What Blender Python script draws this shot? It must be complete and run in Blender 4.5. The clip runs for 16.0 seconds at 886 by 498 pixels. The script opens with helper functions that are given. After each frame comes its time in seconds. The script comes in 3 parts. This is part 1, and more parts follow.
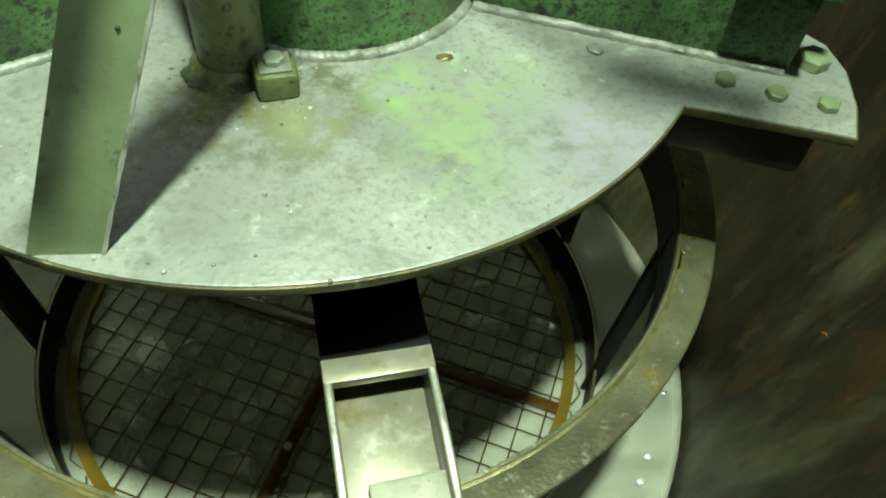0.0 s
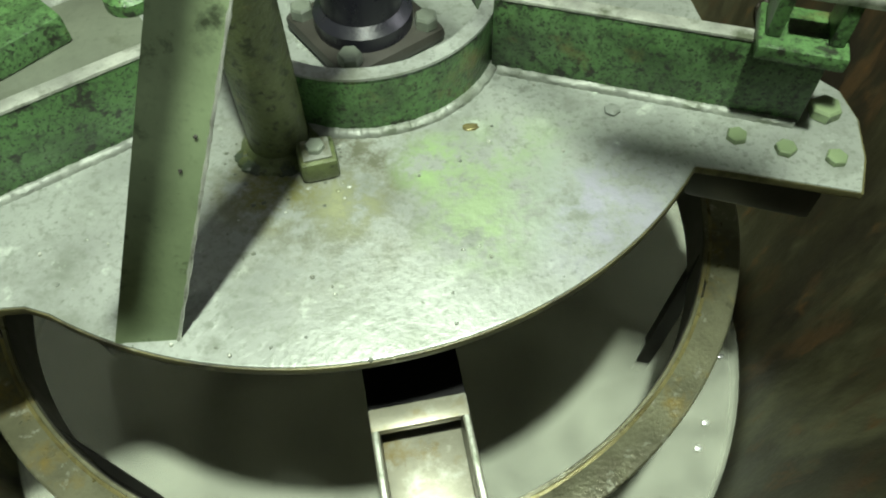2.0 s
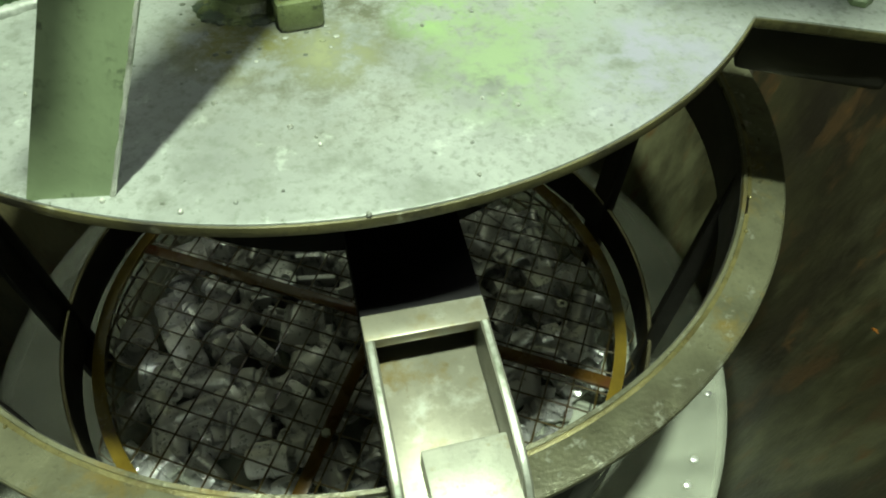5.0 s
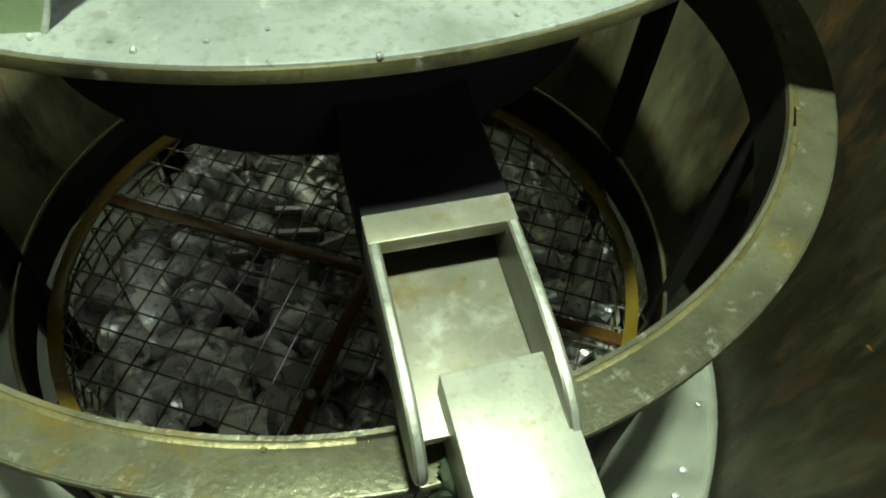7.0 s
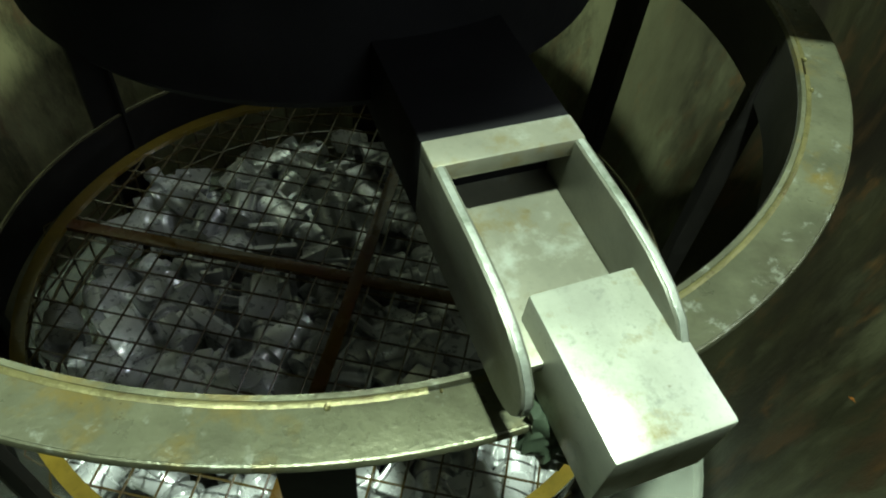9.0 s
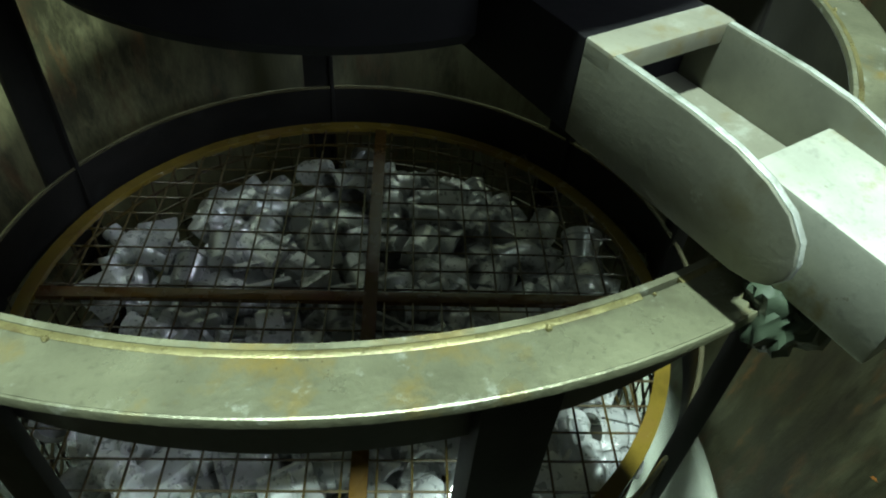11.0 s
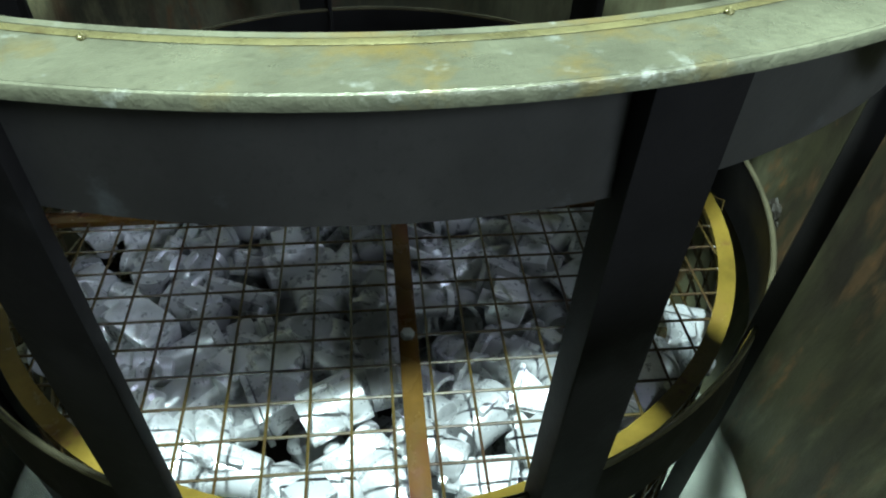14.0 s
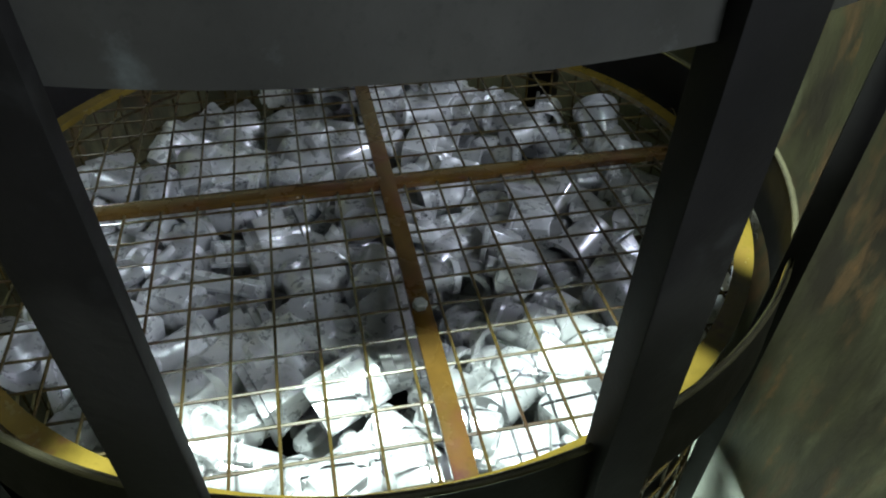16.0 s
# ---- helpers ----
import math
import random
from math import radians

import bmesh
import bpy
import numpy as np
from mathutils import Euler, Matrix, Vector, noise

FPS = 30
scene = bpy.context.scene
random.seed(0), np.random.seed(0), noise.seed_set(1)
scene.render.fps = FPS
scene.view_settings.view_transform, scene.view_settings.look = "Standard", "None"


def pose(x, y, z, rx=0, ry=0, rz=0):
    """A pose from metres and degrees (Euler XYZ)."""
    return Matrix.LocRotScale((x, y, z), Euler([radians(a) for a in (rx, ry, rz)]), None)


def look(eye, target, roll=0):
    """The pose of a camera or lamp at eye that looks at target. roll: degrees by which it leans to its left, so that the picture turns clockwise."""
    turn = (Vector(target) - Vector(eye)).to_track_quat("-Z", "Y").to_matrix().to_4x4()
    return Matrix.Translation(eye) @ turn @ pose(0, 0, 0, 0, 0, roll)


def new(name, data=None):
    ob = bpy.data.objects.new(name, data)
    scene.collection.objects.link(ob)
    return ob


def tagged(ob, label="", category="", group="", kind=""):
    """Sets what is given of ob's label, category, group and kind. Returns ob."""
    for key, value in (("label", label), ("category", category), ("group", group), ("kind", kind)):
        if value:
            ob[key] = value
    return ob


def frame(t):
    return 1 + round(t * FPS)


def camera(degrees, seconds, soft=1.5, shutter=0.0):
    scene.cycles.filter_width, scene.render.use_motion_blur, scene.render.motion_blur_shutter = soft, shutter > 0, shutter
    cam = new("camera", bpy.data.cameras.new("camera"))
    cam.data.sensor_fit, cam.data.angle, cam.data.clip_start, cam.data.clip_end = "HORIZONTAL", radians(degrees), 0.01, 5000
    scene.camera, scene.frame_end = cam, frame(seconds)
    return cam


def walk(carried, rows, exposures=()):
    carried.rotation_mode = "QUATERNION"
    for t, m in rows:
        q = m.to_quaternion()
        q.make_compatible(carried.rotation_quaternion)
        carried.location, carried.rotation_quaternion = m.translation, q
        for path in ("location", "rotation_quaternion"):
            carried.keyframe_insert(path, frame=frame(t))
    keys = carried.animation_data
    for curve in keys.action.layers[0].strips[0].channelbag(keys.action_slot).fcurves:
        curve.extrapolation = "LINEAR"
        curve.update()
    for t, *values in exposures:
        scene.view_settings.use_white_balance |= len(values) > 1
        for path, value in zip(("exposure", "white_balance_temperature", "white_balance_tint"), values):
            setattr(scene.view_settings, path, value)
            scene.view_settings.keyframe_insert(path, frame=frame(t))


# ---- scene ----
cam = camera(61.06, 16.0, soft=2.0)
# eye (x, y, z) and turn (rx, ry, rz) of the hand-held camera, which stays almost still over the tank's rim
CAM_ROWS = [
    (0.0, -0.000, -0.789, 0.503, 38.10, -3.77, -10.08),
    (0.5, 0.003, -0.774, 0.510, 36.18, -2.03, -8.34),
    (1.0, 0.013, -0.759, 0.501, 36.13, -1.24, -9.60),
    (1.5, 0.014, -0.748, 0.507, 35.78, 0.50, -10.09),
    (2.0, 0.019, -0.748, 0.517, 34.32, 1.04, -10.13),
    (2.5, 0.029, -0.742, 0.503, 33.89, 1.74, -10.08),
    (3.0, 0.007, -0.751, 0.505, 35.41, 1.66, -11.58),
    (3.5, -0.004, -0.744, 0.501, 35.89, 0.16, -10.83),
    (4.0, 0.005, -0.739, 0.503, 34.96, -1.55, -10.78),
    (4.5, -0.008, -0.748, 0.507, 35.52, -2.22, -10.87),
    (5.0, -0.002, -0.781, 0.503, 38.31, -0.65, -9.92),
    (7.5, 0.001, -0.763, 0.504, 37.87, -2.17, -8.90),
    (8.0, 0.002, -0.786, 0.505, 39.42, -2.11, -9.31),
    (8.5, -0.001, -0.794, 0.504, 40.81, -3.18, -8.92),
    (9.0, -0.001, -0.792, 0.496, 42.45, -3.51, -8.28),
    (11.3, 0.001, -0.807, 0.503, 48.43, -2.96, -6.51),
    (11.5, 0.001, -0.804, 0.508, 48.47, -2.99, -6.01),
    (12.0, 0.004, -0.804, 0.503, 48.85, -2.71, -6.01),
    (12.5, 0.001, -0.810, 0.504, 49.14, -2.03, -7.00),
    (13.0, -0.002, -0.810, 0.500, 48.69, -2.26, -6.42),
    (13.5, -0.002, -0.815, 0.503, 48.84, -1.77, -6.07),
    (14.0, 0.002, -0.824, 0.505, 49.14, -1.38, -5.46),
    (14.5, 0.002, -0.822, 0.502, 49.14, -1.23, -5.29),
    (15.0, -0.004, -0.817, 0.504, 49.26, -1.59, -5.66),
    (15.5, -0.008, -0.813, 0.498, 49.94, -1.09, -5.90),
    (16.0, -0.036, -0.813, 0.503, 51.45, -0.34, -9.74),
]
# the hoist: seconds, height in metres, turn about its axis in degrees
LIFT_ROWS = [
    (0.0, -0.001, 0.00),
    (0.5, -0.051, -0.30),
    (1.0, -0.087, -0.60),
    (1.5, -0.116, -0.95),
    (2.0, -0.124, -1.20),
    (2.5, -0.100, -1.19),
    (3.0, -0.061, -1.00),
    (3.5, -0.022, -0.66),
    (4.0, 0.015, -0.20),
    (4.5, 0.053, 0.32),
    (5.0, 0.097, 0.90),
    (7.5, 0.262, 4.10),
    (8.0, 0.280, 5.54),
    (8.5, 0.304, 7.40),
    (9.0, 0.325, 9.86),
    (11.3, 0.464, 25.00),
    (11.5, 0.481, 25.70),
    (12.0, 0.508, 26.60),
    (12.5, 0.541, 27.20),
    (13.0, 0.574, 27.94),
    (13.5, 0.601, 28.60),
    (14.0, 0.626, 29.20),
    (14.5, 0.653, 29.75),
    (15.0, 0.681, 30.25),
    (15.5, 0.705, 30.72),
    (16.0, 0.722, 31.20),
]
walk(cam, [(t, pose(x, y, z, rx, ry, rz)) for t, x, y, z, rx, ry, rz in CAM_ROWS],
     exposures=[(0.0, 0.0, 6600, 1), (1.0, 0.0, 6600, 1), (1.5, 0.0, 6400, 10), (3.5, -0.06, 6400, 20), (5.0, -0.04, 6500, 7), (7.5, -0.2, 6400, 5), (9.0, -0.1, 6000, 4), (11.5, 0.36, 5500, 11),
                (12.5, 0.46, 5300, 14), (13.5, 0.60, 5200, 16), (14.5, 0.74, 5400, 16), (15.5, 0.97, 5550, 18), (16.0, 1.08, 5600, 19)])

# ---- light: one work lamp above the tank, a dim hall round it ----
LAMP = (0.09, -0.77, 2.60)
world = bpy.data.worlds.new("world")
scene.world = world
world.use_nodes = True
world.node_tree.nodes["Background"].inputs[0].default_value = (0.55, 0.65, 0.62, 1)
world.node_tree.nodes["Background"].inputs[1].default_value = 0.009
lamp_data = bpy.data.lights.new("work_lamp_light", "SPOT")
lamp_data.energy, lamp_data.color, lamp_data.shadow_soft_size = 650.0, (0.86, 1.0, 0.79), 0.075
lamp_data.spot_size, lamp_data.spot_blend = radians(62), 0.5
lamp = new("work_lamp_light", lamp_data)
lamp.matrix_world = look(LAMP, (0.0, -0.25, -0.3))
# a second, weaker lamp hangs to one side
side_data = bpy.data.lights.new("side_lamp_light", "SPOT")
side_data.energy, side_data.color, side_data.shadow_soft_size = 38.0, (0.9, 1.0, 0.88), 0.10
side_data.spot_size, side_data.spot_blend = radians(28), 0.8
side = new("side_lamp_light", side_data)
side.matrix_world = look((-1.15, -0.35, 3.20), (-0.62, -0.12, -0.76))
# daylight from a wide window behind the camera; the tank's rim keeps it off all that hangs low
win_data = bpy.data.lights.new("window_light", "AREA")
win_data.energy, win_data.color, win_data.shape, win_data.size, win_data.size_y = 66.0, (0.92, 1.0, 0.95), "RECTANGLE", 1.6, 0.6
win = new("window_light", win_data)
win.matrix_world = look((1.6, -3.25, 2.1), (0.0, -0.4, 0.3))


# an unseen area light at the side, added to brighten the basket's inside
east_data = bpy.data.lights.new("side_fill_light", "AREA")
east_data.energy, east_data.color, east_data.shape, east_data.size, east_data.size_y = 38.0, (0.95, 0.98, 1.0), "RECTANGLE", 1.4, 0.8
east = new("side_fill_light", east_data)
east.matrix_world = look((3.35, 0.2, 2.5), (0.0, -0.1, 0.0))


# ---- materials ----
def mat(name, base, rough=0.5, metal=0.0, specks=(), scale=18.0, vary=0.25, bump=0.15, rough_vary=0.15, coat=0.0, spots=(), stretch=None, spec=0.5, lumps=(), spot_grain=24.0):
    """A surface with broad and fine variation. specks: (colour, scale, low, high) patches laid over the base."""
    m = bpy.data.materials.new(name)
    m.use_nodes = True
    nt = m.node_tree
    b = nt.nodes["Principled BSDF"]
    link = nt.links.new
    co = nt.nodes.new("ShaderNodeTexCoord").outputs["Object"]
    if stretch:
        mp = nt.nodes.new("ShaderNodeMapping")
        mp.inputs["Scale"].default_value = stretch
        link(co, mp.inputs["Vector"])
        co = mp.outputs["Vector"]
    def noise_tex(sc, detail=6.0, r=0.6):
        n = nt.nodes.new("ShaderNodeTexNoise")
        n.inputs["Scale"].default_value, n.inputs["Detail"].default_value, n.inputs["Roughness"].default_value = sc, detail, r
        link(co, n.inputs["Vector"])
        return n.outputs["Fac"]
    def ramp(fac, lo, hi):
        r = nt.nodes.new("ShaderNodeMapRange")
        r.inputs["From Min"].default_value, r.inputs["From Max"].default_value = lo, hi
        link(fac, r.inputs["Value"])
        return r.outputs["Result"]
    def mix(fac, a, c):
        x = nt.nodes.new("ShaderNodeMix")
        x.data_type = "RGBA"
        link(fac, x.inputs["Factor"])
        for sock, v in ((x.inputs["A"], a), (x.inputs["B"], c)):
            if isinstance(v, tuple):
                sock.default_value = (*v, 1)
            else:
                link(v, sock)
        return x.outputs["Result"]
    dark = tuple(c * (1 - vary) for c in base)
    light = tuple(min(1, c * (1 + vary)) for c in base)
    broad, fine = noise_tex(scale), noise_tex(scale * 17, 5.0)
    col = mix(ramp(broad, 0.3, 0.7), dark, light)
    col = mix(ramp(fine, 0.55, 0.8), col, tuple(c * (1 - vary * 0.8) for c in base))
    for c, sc, lo, hi in specks:
        col = mix(ramp(noise_tex(sc, 7.0, 0.65), lo, hi), col, c)
    # spots: patches at set places; the tank wall's stand in for lamp light
    for x, y, z, radius, c in spots:
        d = nt.nodes.new("ShaderNodeVectorMath")
        d.operation = "DISTANCE"
        link(co, d.inputs[0])
        d.inputs[1].default_value = (x, y, z)
        near = ramp(d.outputs["Value"], radius, radius * 0.3)
        worn = ramp(noise_tex(spot_grain, 8.0, 0.75), 0.42, 0.58)
        both = nt.nodes.new("ShaderNodeMath")
        both.operation = "MULTIPLY"
        link(near, both.inputs[0])
        link(worn, both.inputs[1])
        col = mix(both.outputs[0], col, c)
    link(col, b.inputs["Base Color"])
    rr = nt.nodes.new("ShaderNodeMapRange")
    rr.inputs["To Min"].default_value, rr.inputs["To Max"].default_value = max(0.03, rough - rough_vary), min(1, rough + rough_vary)
    link(noise_tex(scale * 2.3), rr.inputs["Value"])
    link(rr.outputs["Result"], b.inputs["Roughness"])
    b.inputs["Metallic"].default_value = metal
    b.inputs["Coat Weight"].default_value = coat
    b.inputs["Specular IOR Level"].default_value = spec
    if bump:
        bp = nt.nodes.new("ShaderNodeBump")
        bp.inputs["Strength"].default_value, bp.inputs["Distance"].default_value = bump, 0.004
        link(fine, bp.inputs["Height"])
        if lumps:
            bp2 = nt.nodes.new("ShaderNodeBump")
            bp2.inputs["Strength"].default_value, bp2.inputs["Distance"].default_value = lumps[0], 0.01
            link(noise_tex(lumps[1], 4.0, 0.7), bp2.inputs["Height"])
            link(bp2.outputs["Normal"], bp.inputs["Normal"])
        link(bp.outputs["Normal"], b.inputs["Normal"])
    return m


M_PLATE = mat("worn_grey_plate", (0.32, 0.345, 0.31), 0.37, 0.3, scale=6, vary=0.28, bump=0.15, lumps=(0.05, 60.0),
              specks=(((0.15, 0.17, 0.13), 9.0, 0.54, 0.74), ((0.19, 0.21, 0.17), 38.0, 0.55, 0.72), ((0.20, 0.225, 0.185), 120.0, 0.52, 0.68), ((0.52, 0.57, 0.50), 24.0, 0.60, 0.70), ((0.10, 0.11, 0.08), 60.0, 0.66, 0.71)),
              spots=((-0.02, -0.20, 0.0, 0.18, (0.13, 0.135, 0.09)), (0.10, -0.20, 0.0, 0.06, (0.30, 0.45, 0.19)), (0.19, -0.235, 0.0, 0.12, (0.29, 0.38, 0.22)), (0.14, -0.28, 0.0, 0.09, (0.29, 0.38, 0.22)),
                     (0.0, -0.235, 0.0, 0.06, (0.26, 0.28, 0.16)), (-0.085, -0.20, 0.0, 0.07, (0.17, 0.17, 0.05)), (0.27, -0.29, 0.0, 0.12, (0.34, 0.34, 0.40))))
M_GREEN = mat("chipped_green_paint", (0.075, 0.170, 0.052), 0.36, 0.0, scale=9, vary=0.45, bump=0.4,
              specks=(((0.10, 0.20, 0.075), 6.0, 0.50, 0.68), ((0.012, 0.020, 0.010), 7.0, 0.52, 0.70), ((0.040, 0.080, 0.030), 95.0, 0.49, 0.62), ((0.012, 0.018, 0.010), 240.0, 0.54, 0.62), ((0.016, 0.02, 0.012), 45.0, 0.56, 0.64), ((0.13, 0.12, 0.04), 9.0, 0.60, 0.72)))
M_COLUMN = mat("dirty_olive_paint", (0.10, 0.125, 0.048), 0.38, 0.05, scale=14, vary=0.45, bump=0.4, lumps=(0.2, 50.0),
               specks=(((0.02, 0.028, 0.012), 10.0, 0.52, 0.68), ((0.16, 0.15, 0.05), 22.0, 0.60, 0.70), ((0.03, 0.04, 0.018), 80.0, 0.54, 0.64)))
M_EDGE = mat("bare_worn_edge", (0.40, 0.42, 0.36), 0.42, 0.45, scale=20, vary=0.4, bump=0.2, specks=(((0.12, 0.14, 0.09), 25.0, 0.5, 0.66),))
M_BRACE = mat("greasy_grey_green_paint", (0.19, 0.25, 0.135), 0.36, 0.1, scale=9, vary=0.3, bump=0.08, specks=(((0.05, 0.065, 0.035), 26.0, 0.58, 0.68), ((0.02, 0.025, 0.02), 7.0, 0.56, 0.7)))
M_WELD = mat("grey_weld", (0.215, 0.235, 0.20), 0.5, 0.15, scale=20, vary=0.35, bump=0.1, specks=(((0.12, 0.14, 0.10), 18.0, 0.52, 0.66),))
M_BOLT = mat("greenish_grey_bolt", (0.20, 0.23, 0.18), 0.4, 0.3, scale=30, vary=0.35, bump=0.1)
M_OLIVE = mat("stained_olive_edge", (0.105, 0.098, 0.042), 0.42, 0.2, scale=14, vary=0.5, bump=0.2, specks=(((0.03, 0.028, 0.018), 18.0, 0.50, 0.64), ((0.26, 0.26, 0.18), 30.0, 0.62, 0.70)))
M_SMEAR = mat("smeared_green", (0.045, 0.06, 0.038), 0.4, 0.0, scale=12, vary=0.4, bump=0.06)
M_WET = mat("wet_black_steel", (0.21, 0.19, 0.11), 0.15, 0.7, scale=14, vary=0.4, bump=0.05, coat=0.8)
M_RING = mat("stained_steel", (0.15, 0.15, 0.092), 0.31, 0.4, scale=10, vary=0.4, bump=0.25,
             specks=(((0.21, 0.155, 0.040), 13.0, 0.54, 0.70), ((0.085, 0.08, 0.05), 11.0, 0.53, 0.68), ((0.34, 0.35, 0.28), 45.0, 0.6, 0.72)))
M_DARK = mat("oily_dark_steel", (0.042, 0.040, 0.033), 0.40, 0.0, scale=10, vary=0.3, bump=0.06, spec=0.45,
             specks=(((0.045, 0.046, 0.04), 9.0, 0.56, 0.75), ((0.10, 0.108, 0.096), 16.0, 0.64, 0.78)))
M_STRAP = mat("wet_black_bar", (0.010, 0.009, 0.008), 0.5, 0.0, scale=10, vary=0.35, bump=0.08, spec=0.18, specks=(((0.026, 0.026, 0.023), 9.0, 0.60, 0.75),))
# near black: holds the shade under the plate for the drum and arm tail
M_UNDERSHADE = mat("black_underside_shade", (0.006, 0.0055, 0.006), 0.6, 0.0, scale=8, vary=0.4, bump=0.1, spec=0.1)
M_PAN = mat("bare_aluminium", (0.24, 0.235, 0.175), 0.36, 0.35, scale=13, vary=0.22, bump=0.05,
            specks=(((0.19, 0.15, 0.06), 24.0, 0.54, 0.70), ((0.37, 0.38, 0.32), 26.0, 0.56, 0.7), ((0.16, 0.13, 0.06), 40.0, 0.64, 0.72)))
# darker copy of the arm's aluminium, with the side walls' shade in it
M_CHEEK = mat("shaded_grey_plate", (0.145, 0.145, 0.108), 0.38, 0.3, scale=13, vary=0.25, bump=0.08,
              specks=(((0.10, 0.09, 0.05), 14.0, 0.54, 0.70), ((0.25, 0.25, 0.21), 40.0, 0.62, 0.72)))
M_BLOCK = mat("scuffed_aluminium", (0.41, 0.42, 0.34), 0.36, 0.35, scale=16, vary=0.22, bump=0.06,
              specks=(((0.22, 0.18, 0.07), 22.0, 0.55, 0.68), ((0.26, 0.27, 0.22), 55.0, 0.55, 0.68), ((0.12, 0.10, 0.05), 70.0, 0.66, 0.72)))
M_RESIN = mat("amber_resin_coat", (0.145, 0.100, 0.013), 0.24, 0.0, scale=12, vary=0.35, bump=0.06, coat=0.6,
              specks=(((0.13, 0.075, 0.02), 6.0, 0.56, 0.72), ((0.10, 0.045, 0.018), 17.0, 0.60, 0.70)))
M_DECK = mat("dirty_deck_paint", (0.11, 0.125, 0.09), 0.5, 0.1, scale=8, vary=0.35, bump=0.15, specks=(((0.06, 0.07, 0.04), 14.0, 0.54, 0.68),))
M_BAR = mat("resin_coated_rusty_bar", (0.078, 0.042, 0.006), 0.26, 0.0, scale=10, vary=0.35, bump=0.08, coat=0.3, spec=0.35,
            specks=(((0.085, 0.030, 0.014), 7.0, 0.48, 0.66), ((0.06, 0.020, 0.012), 16.0, 0.58, 0.68)))
M_ORANGE = mat("orange_rust", (0.36, 0.13, 0.02), 0.6, 0.0, scale=30, vary=0.4, bump=0.2)
M_RUST = mat("lumpy_rust", (0.028, 0.023, 0.015), 0.6, 0.0, scale=22, vary=0.6, bump=0.5, specks=(((0.05, 0.038, 0.022), 30.0, 0.58, 0.7),))
M_BEAD = mat("yellowed_weld", (0.155, 0.138, 0.055), 0.3, 0.4, scale=26, vary=0.5, bump=0.2,
             specks=(((0.10, 0.08, 0.03), 22.0, 0.58, 0.66),))
M_WIRE = mat("resin_coated_wire", (0.062, 0.043, 0.010), 0.28, 0.1, scale=9, vary=0.4, bump=0.0, coat=0.25, specks=(((0.05, 0.028, 0.014), 14.0, 0.50, 0.66),))
M_CAST = mat("cast_aluminium", (0.84, 0.84, 0.83), 0.30, 0.5, scale=20, vary=0.14, bump=0.02, coat=0.3, specks=(((0.48, 0.48, 0.47), 24.0, 0.58, 0.76), ((0.30, 0.30, 0.29), 9.0, 0.64, 0.76),))
# castings differ from one to the next: some dull and wet, some bright
_nt = M_CAST.node_tree
_info, _rng, _mul = _nt.nodes.new("ShaderNodeObjectInfo"), _nt.nodes.new("ShaderNodeMapRange"), _nt.nodes.new("ShaderNodeMix")
_mul.data_type, _mul.blend_type = "RGBA", "MULTIPLY"
_mul.inputs["Factor"].default_value = 1.0
_rng.inputs["To Min"].default_value, _rng.inputs["To Max"].default_value = 0.5, 1.2
_base = _nt.nodes["Principled BSDF"].inputs["Base Color"]
_nt.links.new(_info.outputs["Random"], _rng.inputs["Value"])
_nt.links.new(_base.links[0].from_socket, _mul.inputs["A"])
_nt.links.new(_rng.outputs["Result"], _mul.inputs["B"])
_nt.links.new(_mul.outputs["Result"], _base)
M_BLACK = mat("black_rubber", (0.015, 0.015, 0.02), 0.3, 0.0, scale=20, vary=0.3, bump=0.1)
# the two pale spots paint lamp light on the back left and back right
M_WALL = mat("stained_tank_wall_with_painted_light", (0.042, 0.039, 0.019), 0.42, 0.1, scale=3, vary=0.45, bump=0.2, stretch=(3.0, 3.0, 0.8), lumps=(0.25, 14.0), spot_grain=2.2, spots=((-1.65, 1.8, -0.24, 1.7, (0.17, 0.16, 0.08)), (1.35, 2.04, -0.24, 1.4, (0.15, 0.145, 0.075))),
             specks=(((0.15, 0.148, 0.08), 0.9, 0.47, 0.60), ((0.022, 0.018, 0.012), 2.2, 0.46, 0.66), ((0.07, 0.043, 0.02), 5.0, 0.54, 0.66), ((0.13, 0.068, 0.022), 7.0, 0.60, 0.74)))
M_HALL = mat("dim_hall_paint", (0.25, 0.26, 0.24), 0.8, 0.0, scale=2, vary=0.15)


